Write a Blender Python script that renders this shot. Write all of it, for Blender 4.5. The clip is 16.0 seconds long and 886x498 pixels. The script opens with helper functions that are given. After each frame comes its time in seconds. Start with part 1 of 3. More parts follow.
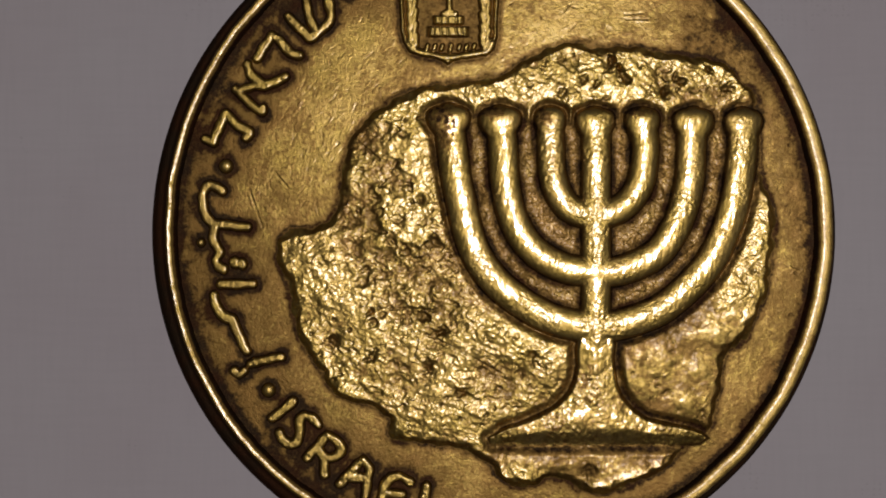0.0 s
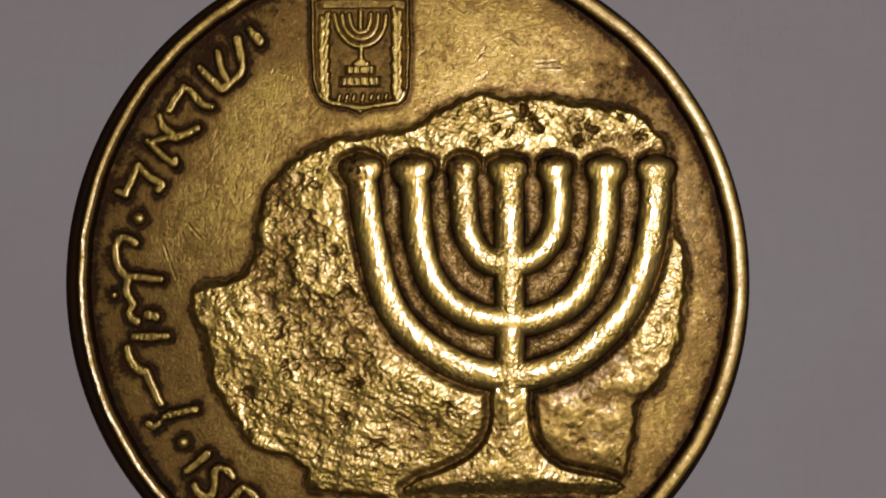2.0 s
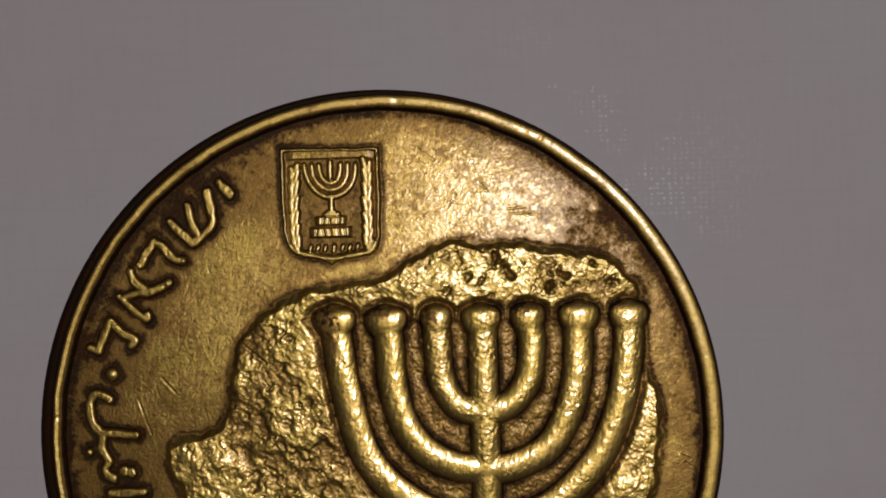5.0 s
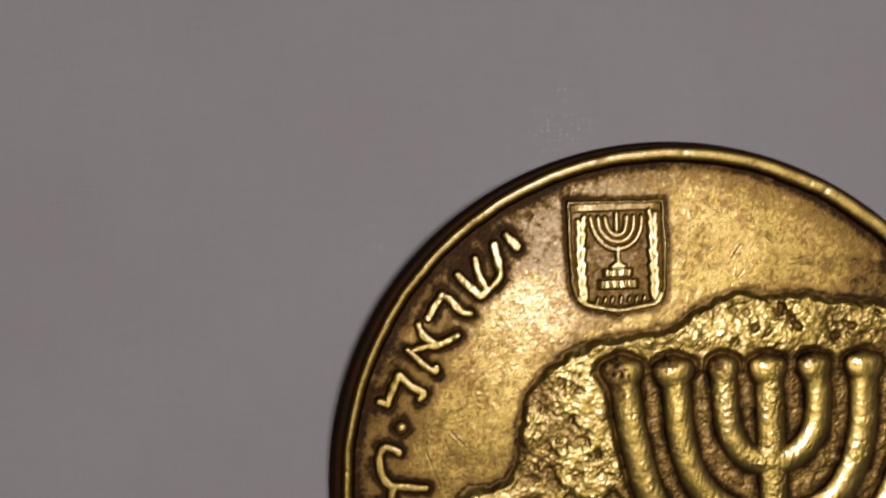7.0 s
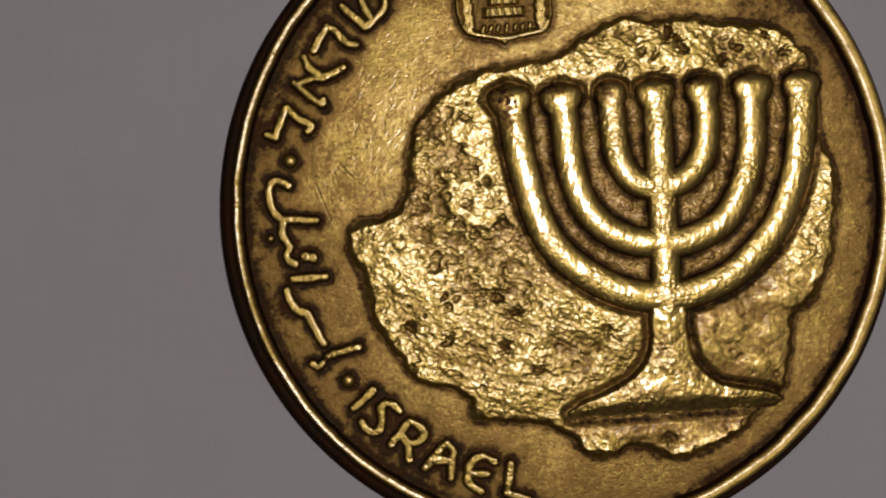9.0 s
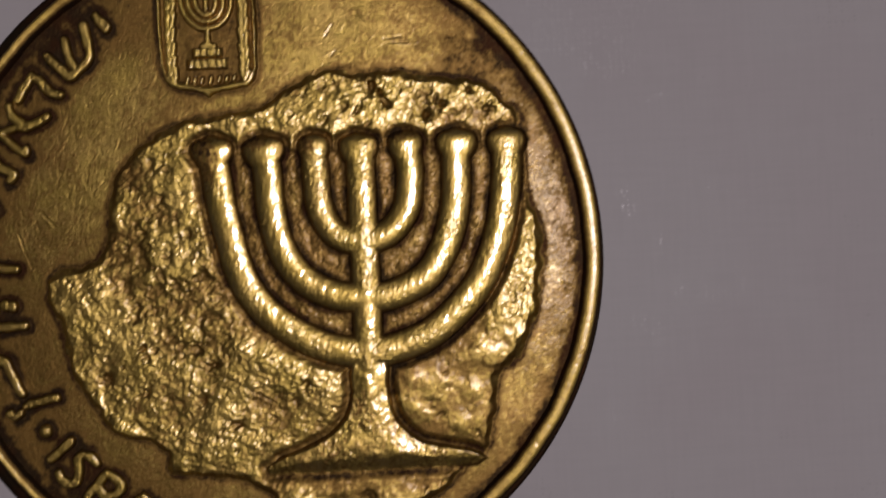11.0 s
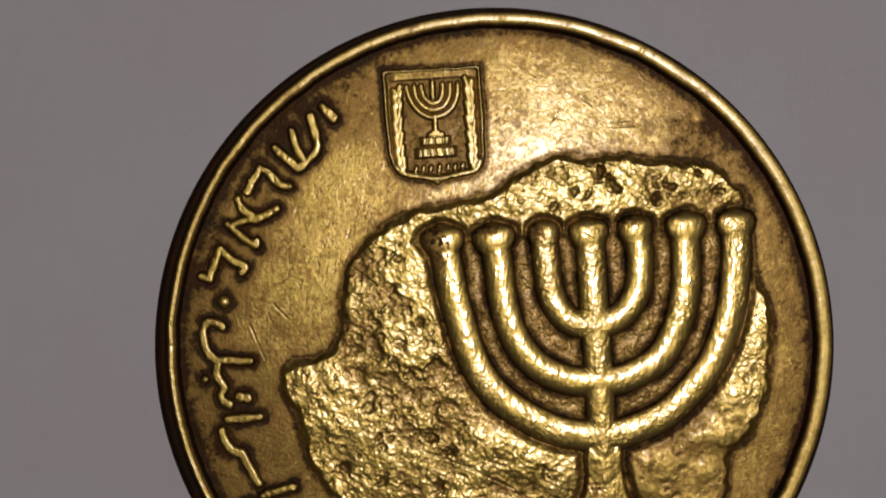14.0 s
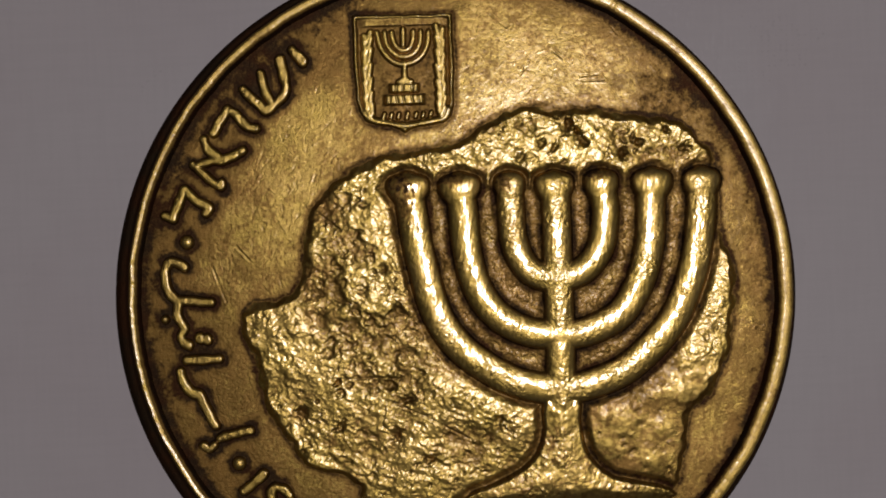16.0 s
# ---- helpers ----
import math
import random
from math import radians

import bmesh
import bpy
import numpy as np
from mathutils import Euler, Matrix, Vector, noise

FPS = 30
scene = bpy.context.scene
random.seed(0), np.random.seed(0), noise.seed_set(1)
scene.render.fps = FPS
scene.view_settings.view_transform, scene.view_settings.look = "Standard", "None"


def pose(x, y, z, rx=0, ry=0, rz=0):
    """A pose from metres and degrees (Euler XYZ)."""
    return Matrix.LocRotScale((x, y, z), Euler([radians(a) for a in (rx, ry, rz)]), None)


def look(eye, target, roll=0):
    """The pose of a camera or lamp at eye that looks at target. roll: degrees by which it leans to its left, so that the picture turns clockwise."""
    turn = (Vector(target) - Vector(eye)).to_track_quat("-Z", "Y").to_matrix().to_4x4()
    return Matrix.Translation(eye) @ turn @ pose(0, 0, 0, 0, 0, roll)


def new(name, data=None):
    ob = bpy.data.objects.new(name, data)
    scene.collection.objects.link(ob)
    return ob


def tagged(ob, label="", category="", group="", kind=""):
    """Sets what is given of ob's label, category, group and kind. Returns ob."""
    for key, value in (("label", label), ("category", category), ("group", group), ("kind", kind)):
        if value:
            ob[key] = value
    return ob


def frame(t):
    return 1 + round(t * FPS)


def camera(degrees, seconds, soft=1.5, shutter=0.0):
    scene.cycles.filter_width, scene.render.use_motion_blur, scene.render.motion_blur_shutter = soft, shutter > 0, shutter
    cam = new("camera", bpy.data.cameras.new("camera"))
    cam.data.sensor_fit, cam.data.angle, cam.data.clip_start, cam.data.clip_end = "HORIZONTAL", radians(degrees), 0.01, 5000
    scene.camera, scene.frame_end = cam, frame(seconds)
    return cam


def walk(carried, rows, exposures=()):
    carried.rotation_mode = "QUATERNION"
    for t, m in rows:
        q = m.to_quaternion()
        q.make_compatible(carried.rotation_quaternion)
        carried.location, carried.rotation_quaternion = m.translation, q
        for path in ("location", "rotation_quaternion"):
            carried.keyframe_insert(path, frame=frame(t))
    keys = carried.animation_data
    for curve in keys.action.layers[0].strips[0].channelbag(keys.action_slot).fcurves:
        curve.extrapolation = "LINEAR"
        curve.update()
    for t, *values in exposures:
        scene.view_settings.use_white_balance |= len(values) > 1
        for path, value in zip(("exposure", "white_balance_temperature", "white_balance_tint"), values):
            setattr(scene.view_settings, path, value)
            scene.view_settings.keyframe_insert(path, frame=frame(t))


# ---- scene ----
# A worn brass-coloured coin, 22 mm across, lying on a pale matt sheet and seen from close above.
# The plan is in millimetres round the coin's centre; MM turns it into metres.
MM = 0.001

# ---- camera ----
cam = camera(65.6, 16.0, soft=1.8, shutter=0.3)
# seconds; millimetres; degrees
ROWS = [
    (0.0, -1.531, -0.707, 23.518, 0.39, 0.34, 0.17),
    (0.3, -1.471, -0.673, 23.515, 0.33, 0.47, 0.17),
    (0.5, -1.255, -0.689, 23.513, 0.45, 0.44, 0.19),
    (0.7, -0.652, -0.603, 23.505, 0.40, 0.55, 0.06),
    (1.0, 0.118, -0.538, 23.492, 0.34, 0.55, 0.02),
    (1.3, 0.713, -0.457, 23.482, 0.37, 0.44, -0.20),
    (1.5, 0.704, -0.445, 23.475, 0.41, 0.43, -0.19),
    (1.7, 0.859, -0.137, 23.471, 0.39, 0.49, -0.25),
    (2.0, 1.271, 0.874, 23.464, 0.45, 0.40, -0.35),
    (2.3, 1.588, 1.713, 23.463, 0.46, 0.35, -0.45),
    (2.5, 1.685, 2.044, 23.463, 0.46, 0.31, -0.43),
    (2.7, 1.740, 2.239, 23.472, 0.50, 0.30, -0.44),
    (3.0, 1.775, 3.157, 23.486, 0.31, 0.23, -0.58),
    (3.2, 1.743, 3.703, 23.501, 0.54, 0.19, -0.85),
    (3.5, 1.816, 4.455, 23.524, 0.60, 0.11, -1.19),
    (3.7, 1.876, 4.780, 23.524, 0.57, 0.11, -1.32),
    (5.8, 2.064, 7.981, 23.485, -0.15, -0.08, -1.96),
    (6.0, 1.563, 9.132, 23.485, -0.20, -0.07, -2.06),
    (6.2, 0.314, 9.968, 23.490, -0.31, -0.08, -2.14),
    (6.3, -0.954, 10.325, 23.492, -0.30, -0.15, -2.12),
    (6.5, -3.016, 10.462, 23.497, -0.34, -0.13, -2.15),
    (6.7, -5.088, 9.755, 23.516, -0.10, -0.38, -2.22),
    (6.8, -6.028, 9.032, 23.525, 0.03, -0.36, -2.15),
    (7.0, -7.355, 7.711, 23.544, 0.25, -0.59, -2.15),
    (7.2, -8.026, 6.657, 23.556, 0.06, -0.45, -2.41),
    (7.3, -8.206, 6.107, 23.562, -0.10, -0.52, -2.39),
    (7.5, -8.423, 4.208, 23.574, -0.30, -0.65, -2.68),
    (7.7, -8.408, 3.069, 23.588, -0.52, -0.62, -2.86),
    (8.0, -7.925, 1.856, 23.610, -0.89, -0.60, -3.08),
    (8.2, -7.338, 1.035, 23.627, -0.95, -0.65, -3.29),
    (8.5, -6.200, -0.122, 23.652, -1.03, -0.59, -3.55),
    (8.7, -5.439, -0.507, 23.652, -1.11, -0.60, -3.61),
    (10.8, 5.069, -0.830, 23.495, 0.12, 0.21, -2.58),
    (11.0, 5.840, 0.150, 23.495, 0.03, 0.16, -2.61),
    (11.2, 6.800, 1.895, 23.484, -0.62, 0.39, -2.69),
    (11.3, 7.159, 2.704, 23.479, -0.88, 0.49, -2.59),
    (11.5, 7.690, 4.552, 23.468, -1.54, 0.48, -2.44),
    (11.7, 7.826, 7.276, 23.500, -1.08, 0.01, -2.56),
    (11.8, 7.710, 8.129, 23.515, -0.83, -0.05, -2.68),
    (12.0, 7.074, 9.578, 23.547, -0.47, -0.22, -2.66),
    (12.2, 5.085, 11.824, 23.530, -0.46, -0.24, -2.70),
    (12.4, 2.194, 13.743, 23.513, -0.48, -0.30, -2.71),
    (12.5, 1.185, 13.905, 23.505, -0.45, -0.38, -2.45),
    (12.7, -0.478, 13.460, 23.508, -0.51, -0.09, -2.55),
    (12.9, -1.692, 12.507, 23.511, -0.76, 0.09, -2.77),
    (13.0, -1.985, 11.803, 23.513, -0.84, 0.24, -2.94),
    (13.2, -2.232, 9.985, 23.539, -0.74, 0.14, -2.91),
    (13.3, -2.171, 9.287, 23.552, -0.70, 0.10, -3.02),
    (13.5, -2.053, 7.595, 23.578, -0.62, -0.01, -3.26),
    (13.7, -1.736, 5.665, 23.584, -0.79, 0.04, -3.65),
    (14.0, -1.451, 3.659, 23.594, -0.85, 0.07, -3.84),
    (14.2, -1.326, 2.917, 23.590, -0.70, 0.17, -3.88),
    (14.5, -1.246, 1.859, 23.583, -0.53, 0.19, -3.91),
    (14.7, -1.139, 1.287, 23.581, -0.60, 0.26, -3.66),
    (15.0, -0.809, 1.335, 23.578, -0.56, 0.16, -3.04),
    (15.2, -0.521, 1.646, 23.580, -0.65, 0.16, -2.48),
    (15.5, -0.339, 1.925, 23.584, -0.76, 0.04, -1.86),
    (15.7, -0.375, 1.934, 23.582, -0.79, -0.00, -1.85),
    (16.0, -0.498, 1.942, 23.580, -0.85, -0.19, -1.91),
]
EXPOSURES = [(0.0, -0.05, 6500, 16), (3.5, 0.0, 6500, 16), (6.0, 0.1, 6500, 13), (7.0, 0.2, 6500, 12), (8.5, -0.10, 6500, 13), (11.0, 0.0, 6500, 20), (12.5, 0.72, 6500, 10), (13.5, 0.30, 6500, 11), (14.5, -0.02, 6500, 14), (16.0, -0.1, 6500, 16)]
walk(cam, [(t, pose(x * MM, y * MM, z * MM, rx, ry, rz)) for t, x, y, z, rx, ry, rz in ROWS], EXPOSURES)

# ---- light ----
world = bpy.data.worlds.new("world")
scene.world = world
world.use_nodes = True
world.node_tree.nodes["Background"].inputs[0].default_value = (0.5, 0.5, 0.55, 1)
world.node_tree.nodes["Background"].inputs[1].default_value = 0.06


def area_lamp(name, eye, target, size, power, colour):
    data = bpy.data.lights.new(name, "AREA")
    data.shape, data.size, data.energy, data.color = "DISK", size, power, colour
    ob = new(name, data)
    ob.matrix_world = look(eye, target)
    return ob


# Unseen main lamp, added far off to place the highlights.
area_lamp("main_lamp", (0.124, 0.024, 0.80), (0.0, 0.003, 0.0), 0.177, 2.4, (1.0, 0.95, 0.93))
# Unseen soft fill, added to lift the darks and feed the reflections.
area_lamp("fill_lamp", (0.5, 0.3, 2.3), (0.5, 0.3, 0.0), 0.9, 2.2, (1.0, 0.95, 0.90))


# ---- materials ----
def material(name):
    m = bpy.data.materials.new(name)
    m.use_nodes = True
    return m, m.node_tree, m.node_tree.nodes["Principled BSDF"]


def node(tree, kind, **values):
    n = tree.nodes.new(kind)
    for key, value in values.items():
        if key in n.inputs:
            n.inputs[key].default_value = value
    return n


def noise_tex(tree, coord, scale, detail=4.0, rough=0.55, stretch=None):
    n = node(tree, "ShaderNodeTexNoise", Scale=scale, Detail=detail, Roughness=rough)
    if stretch:
        m = node(tree, "ShaderNodeMapping", Scale=stretch)
        tree.links.new(coord, m.inputs["Vector"])
        coord = m.outputs["Vector"]
    tree.links.new(coord, n.inputs["Vector"])
    return n.outputs["Fac"]


def ramp(tree, value, lo, hi, a=0.0, b=1.0):
    n = tree.nodes.new("ShaderNodeMapRange")
    n.interpolation_type = "SMOOTHSTEP"
    for key, v in zip(("From Min", "From Max", "To Min", "To Max"), (lo, hi, a, b)):
        n.inputs[key].default_value = v
    tree.links.new(value, n.inputs["Value"])
    return n.outputs["Result"]


def mix(tree, fac, a, b):
    n = tree.nodes.new("ShaderNodeMix")
    n.data_type = "RGBA"
    if isinstance(fac, float):
        n.inputs[0].default_value = fac
    else:
        tree.links.new(fac, n.inputs[0])
    for slot, v in ((6, a), (7, b)):
        if isinstance(v, tuple):
            n.inputs[slot].default_value = (*v, 1)
        else:
            tree.links.new(v, n.inputs[slot])
    return n.outputs[2]


def calc(tree, op, a, b):
    n = tree.nodes.new("ShaderNodeMath")
    n.operation = op
    for slot, v in ((0, a), (1, b)):
        if isinstance(v, (int, float)):
            n.inputs[slot].default_value = v
        else:
            tree.links.new(v, n.inputs[slot])
    return n.outputs[0]


def bumped(tree, shader, height, distance, strength=1.0):
    n = node(tree, "ShaderNodeBump", Distance=distance)
    if isinstance(strength, float):
        n.inputs["Strength"].default_value = strength
    else:
        tree.links.new(strength, n.inputs["Strength"])
    tree.links.new(height, n.inputs["Height"])
    tree.links.new(n.outputs["Normal"], shader.inputs["Normal"])


def brass(name, rough=(0.38, 0.60)):
    """Aluminium bronze: polished where it has been rubbed, brown and then nearly black where it is tarnished or painted
    with shade.
    """
    m, tree, shader = material(name)
    coord = tree.nodes.new("ShaderNodeTexCoord").outputs["Object"]
    tarnish_shade = tree.nodes.new("ShaderNodeAttribute")
    tarnish_shade.attribute_name = "tarnish_shade"
    blotch = noise_tex(tree, coord, 2600.0, 6.0, 0.65)
    grain = noise_tex(tree, coord, 16000.0, 3.0, 0.6)
    streak = noise_tex(tree, coord, 9000.0, 3.0, 0.6, (1.0, 0.25, 1.0))
    hue = noise_tex(tree, coord, 700.0, 3.0, 0.6)
    matte = tree.nodes.new("ShaderNodeAttribute")
    matte.attribute_name = "matte"
    polish = tree.nodes.new("ShaderNodeAttribute")
    polish.attribute_name = "polish"
    mask = calc(tree, "ADD", tarnish_shade.outputs["Fac"], calc(tree, "MULTIPLY", calc(tree, "SUBTRACT", blotch, 0.5), 0.32))
    mask = calc(tree, "ADD", mask, calc(tree, "MULTIPLY", calc(tree, "SUBTRACT", grain, 0.5), 0.35))
    tint = mix(tree, ramp(tree, hue, 0.35, 0.65), (0.63, 0.440, 0.115), (0.59, 0.420, 0.092))
    brown = mix(tree, ramp(tree, hue, 0.35, 0.65), (0.280, 0.161, 0.044), (0.258, 0.158, 0.041))
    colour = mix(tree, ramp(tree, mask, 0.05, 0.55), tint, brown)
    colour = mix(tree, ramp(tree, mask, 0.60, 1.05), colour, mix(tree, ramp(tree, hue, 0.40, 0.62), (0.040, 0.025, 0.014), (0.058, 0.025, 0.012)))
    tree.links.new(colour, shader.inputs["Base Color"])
    shader.inputs["Metallic"].default_value = 1.0
    tree.links.new(calc(tree, "MULTIPLY", ramp(tree, mask, 0.0, 0.45, 0.90, 0.12), calc(tree, "MULTIPLY", ramp(tree, mask, 0.5, 0.8, 1.0, 0.0), calc(tree, "MULTIPLY", ramp(tree, matte.outputs["Fac"], 0.0, 0.12, 1.0, 0.65), ramp(tree, polish.outputs["Fac"], 0.0, 1.0, 0.40, 1.10)))), shader.inputs["Coat Weight"])    # a clear coat added to whiten the highlights
    tree.links.new(calc(tree, "MULTIPLY", ramp(tree, grain, 0.35, 0.65, 0.15, 0.25), ramp(tree, polish.outputs["Fac"], 0.0, 1.0, 1.0, 0.7)), shader.inputs["Coat Roughness"])
    tree.links.new(calc(tree, "ADD", calc(tree, "ADD", ramp(tree, mask, 0.25, 1.0, *rough), matte.outputs["Fac"]), calc(tree, "MULTIPLY", calc(tree, "SUBTRACT", grain, 0.5), 0.35)), shader.inputs["Roughness"])
    shader.inputs["Coat IOR"].default_value = 2.7
    shader.inputs["Coat Tint"].default_value = (1.0, 0.97, 0.88, 1)
    speck = noise_tex(tree, coord, 34000.0, 2.0, 0.6)
    bumped(tree, shader, calc(tree, "ADD", calc(tree, "ADD", grain, calc(tree, "MULTIPLY", speck, 0.45)), calc(tree, "MULTIPLY", streak, 0.3)), 0.000013, calc(tree, "MULTIPLY", ramp(tree, polish.outputs["Fac"], 0.0, 1.0, 1.0, 0.45), ramp(tree, matte.outputs["Fac"], 0.0, 0.03, 1.0, 0.65)))
    return m


def sheet_material():
    """Pale lilac-grey matt laminate with a faint weave and a few glossy flecks."""
    m, tree, shader = material("sheet")
    coord = tree.nodes.new("ShaderNodeTexCoord").outputs["Object"]
    cloud = noise_tex(tree, coord, 120.0, 4.0)
    down = noise_tex(tree, coord, 5200.0, 2.0, 0.5, (1.0, 0.08, 1.0))
    across = noise_tex(tree, coord, 5200.0, 2.0, 0.5, (0.08, 1.0, 1.0))
    weave = calc(tree, "ADD", down, across)
    colour = mix(tree, ramp(tree, cloud, 0.3, 0.7), (0.415, 0.384, 0.394), (0.43, 0.410, 0.418))
    colour = mix(tree, ramp(tree, weave, 0.8, 1.25, 0.0, 0.09), colour, (0.30, 0.28, 0.29))
    tree.links.new(colour, shader.inputs["Base Color"])
    axes = tree.nodes.new("ShaderNodeSeparateXYZ")
    tree.links.new(coord, axes.inputs["Vector"])
    wander = noise_tex(tree, coord, 900.0, 3.0)
    threads = [calc(tree, "SINE", calc(tree, "ADD", calc(tree, "MULTIPLY", axes.outputs[k], 2 * math.pi / pitch), calc(tree, "MULTIPLY", wander, 3.0)), 0.0) for k, pitch in ((0, 0.00021), (1, 0.00017))]
    fleck = calc(tree, "ADD", noise_tex(tree, coord, 7000.0, 2.0, 0.5, (1.0, 0.6, 1.0)), calc(tree, "MULTIPLY", calc(tree, "ADD", *threads), 0.10))
    patch = noise_tex(tree, coord, 430.0, 4.0)
    sheen = ramp(tree, patch, 0.53, 0.72)
    for x, y, size, most in ((11.2, 8.2, 2.7, 0.8), (5.2, 13.4, 2.0, 0.45), (-3.0, 11.9, 1.7, 0.5)):      # spots made glossier so that glints show there
        far = calc(tree, "ADD", *[calc(tree, "POWER", calc(tree, "ABSOLUTE", calc(tree, "SUBTRACT", axes.outputs[k], v * MM), 0.0), 2.0) for k, v in ((0, x), (1, y))])
        far = calc(tree, "ADD", calc(tree, "DIVIDE", calc(tree, "SQRT", far, 0.0), size * MM), calc(tree, "MULTIPLY", calc(tree, "SUBTRACT", wander, 0.5), 2.2))
        sheen = calc(tree, "MAXIMUM", sheen, ramp(tree, far, 0.25, 1.20, most, 0.0))
    gloss = calc(tree, "MULTIPLY", ramp(tree, fleck, 0.57, 0.70), sheen)
    tree.links.new(ramp(tree, gloss, 0.0, 1.0, 0.64, 0.20), shader.inputs["Roughness"])
    tree.links.new(ramp(tree, gloss, 0.0, 1.0, 0.50, 0.24), shader.inputs["Specular IOR Level"])
    bumped(tree, shader, calc(tree, "ADD", calc(tree, "MULTIPLY", weave, 0.9), fleck), 0.0000010)
    return m


def plaster(name, colour):
    m, tree, shader = material(name)
    coord = tree.nodes.new("ShaderNodeTexCoord").outputs["Object"]
    tone = noise_tex(tree, coord, 3.0, 6.0)
    tree.links.new(mix(tree, tone, colour, tuple(c * 0.85 for c in colour)), shader.inputs["Base Color"])
    shader.inputs["Roughness"].default_value = 0.8
    bumped(tree, shader, noise_tex(tree, coord, 90.0, 4.0), 0.002, 0.4)
    return m


BRASS = brass("worn_brass")
BRASS_RIM = brass("rim_brass", (0.46, 0.60))
SHEET = sheet_material()
PLASTER = plaster("plaster", (0.45, 0.43, 0.41))


# ---- structure ----
def slab(name, lo, hi, mat, label, category):
    bm = bmesh.new()
    bmesh.ops.create_cube(bm, size=1.0)
    size = Vector(hi) - Vector(lo)
    for v in bm.verts:
        v.co = Vector(lo) + Vector(((v.co.x + 0.5) * size.x, (v.co.y + 0.5) * size.y, (v.co.z + 0.5) * size.z))
    data = bpy.data.meshes.new(name)
    bm.to_mesh(data)
    bm.free()
    data.materials.append(mat)
    return tagged(new(name, data), label, category, kind="structure")


slab("ground", (-1.5, -1.5, -0.04), (1.5, 1.5, 0.0), SHEET, "pale lilac-grey matt surface with faint weave and tiny glints", "table surface")
slab("wall_north", (-1.5, 1.5, -0.04), (1.5, 1.6, 2.4), PLASTER, "plain grey wall closing the place", "wall")
slab("wall_south", (-1.5, -1.6, -0.04), (1.5, -1.5, 2.4), PLASTER, "plain grey wall closing the place", "wall")
slab("wall_east", (1.5, -1.6, -0.04), (1.6, 1.6, 2.4), PLASTER, "plain grey wall closing the place", "wall")
slab("wall_west", (-1.6, -1.6, -0.04), (-1.5, 1.6, 2.4), PLASTER, "plain grey wall closing the place", "wall")
slab("ceiling", (-1.6, -1.6, 2.4), (1.6, 1.6, 2.5), PLASTER, "plain grey ceiling closing the place", "ceiling")

# ---- the coin ----
THICK, FIELD = 1.54, 1.33                     # mm
RING_IN = (0.0, 0.08, 10.36)                # the raised rim, struck a little off centre: its inner edge,
RING_OUT = (0.11, 0.10, 10.68)               # its outer edge,
EDGE = (-0.08, 0.0, 11.03)                   # and the coin's own edge, wider past the rim on one side
CELL = 0.0225
N = 932
AXIS = (np.arange(N) - (N - 1) / 2) * CELL
X, Y = np.meshgrid(AXIS, AXIS)
rng = np.random.default_rng(7)


def smooth(a, b, v):
    v = np.clip((v - a) / (b - a), 0, 1)
    return v * v * (3 - 2 * v)


FX = np.fft.rfftfreq(N, CELL)[None, :]
FY = np.fft.fftfreq(N, CELL)[:, None]


def grainy(size, stretch=1.0, turn=0.0):
    """Smooth random relief of unit spread, with lumps of that many millimetres, drawn out along a direction."""
    c, s = math.cos(radians(turn)), math.sin(radians(turn))
    u, v = (FX * c + FY * s) * size * stretch, (FY * c - FX * s) * size
    f = np.fft.irfft2(np.fft.rfft2(rng.standard_normal((N, N))) * np.exp(-3.0 * (u * u + v * v)), s=(N, N))
    return f / f.std()


def soften(f, size):
    """The same relief with its edges rubbed down."""
    return np.fft.irfft2(np.fft.rfft2(f) * np.exp(-3.0 * (FX * FX + FY * FY) * size * size), s=(N, N))


def spline(points, steps=6, closed=False):
    """A soft line through the given points."""
    p = [np.array(q, float) for q in points]
    n = len(p)
    if n < 3:
        return p
    get = (lambda i: p[i % n]) if closed else (lambda i: p[min(max(i, 0), n - 1)])
    out = []
    for i in range(n if closed else n - 1):
        a, b, c, d = get(i - 1), get(i), get(i + 1), get(i + 2)
        for k in range(steps):
            t = k / steps
            out.append(0.5 * (2 * b + (c - a) * t + (2 * a - 5 * b + 4 * c - d) * t * t + (3 * b - a - 3 * c + d) * t ** 3))
    out.append(get(n) if closed else p[-1])
    return out


def away(lines, reach):
    """The distance from the nearest of the lines, up to a reach."""
    d = np.full((N, N), float(reach))
    for line in lines:
        for a, b in zip(line[:-1], line[1:]):
            a, b = np.array(a, float), np.array(b, float)
            lo, hi = np.minimum(a, b) - reach, np.maximum(a, b) + reach
            i0, i1 = np.searchsorted(AXIS, (lo[0], hi[0]))
            j0, j1 = np.searchsorted(AXIS, (lo[1], hi[1]))
            if i0 >= i1 or j0 >= j1:
                continue
            x, y = X[j0:j1, i0:i1] - a[0], Y[j0:j1, i0:i1] - a[1]
            w = b - a
            t = np.clip((x * w[0] + y * w[1]) / max(w @ w, 1e-9), 0, 1)
            np.minimum(d[j0:j1, i0:i1], np.hypot(x - t * w[0], y - t * w[1]), out=d[j0:j1, i0:i1])
    return d


def within(line):
    """Which places lie inside a closed line."""
    inside = np.zeros((N, N), bool)
    for a, b in zip(line, line[1:] + line[:1]):
        if a[1] == b[1]:
            continue
        j0, j1 = np.searchsorted(AXIS, sorted((a[1], b[1])))
        y = AXIS[j0:j1, None]
        inside[j0:j1] ^= X[j0:j1] < a[0] + (y - a[1]) * (b[0] - a[0]) / (b[1] - a[1])
    return inside


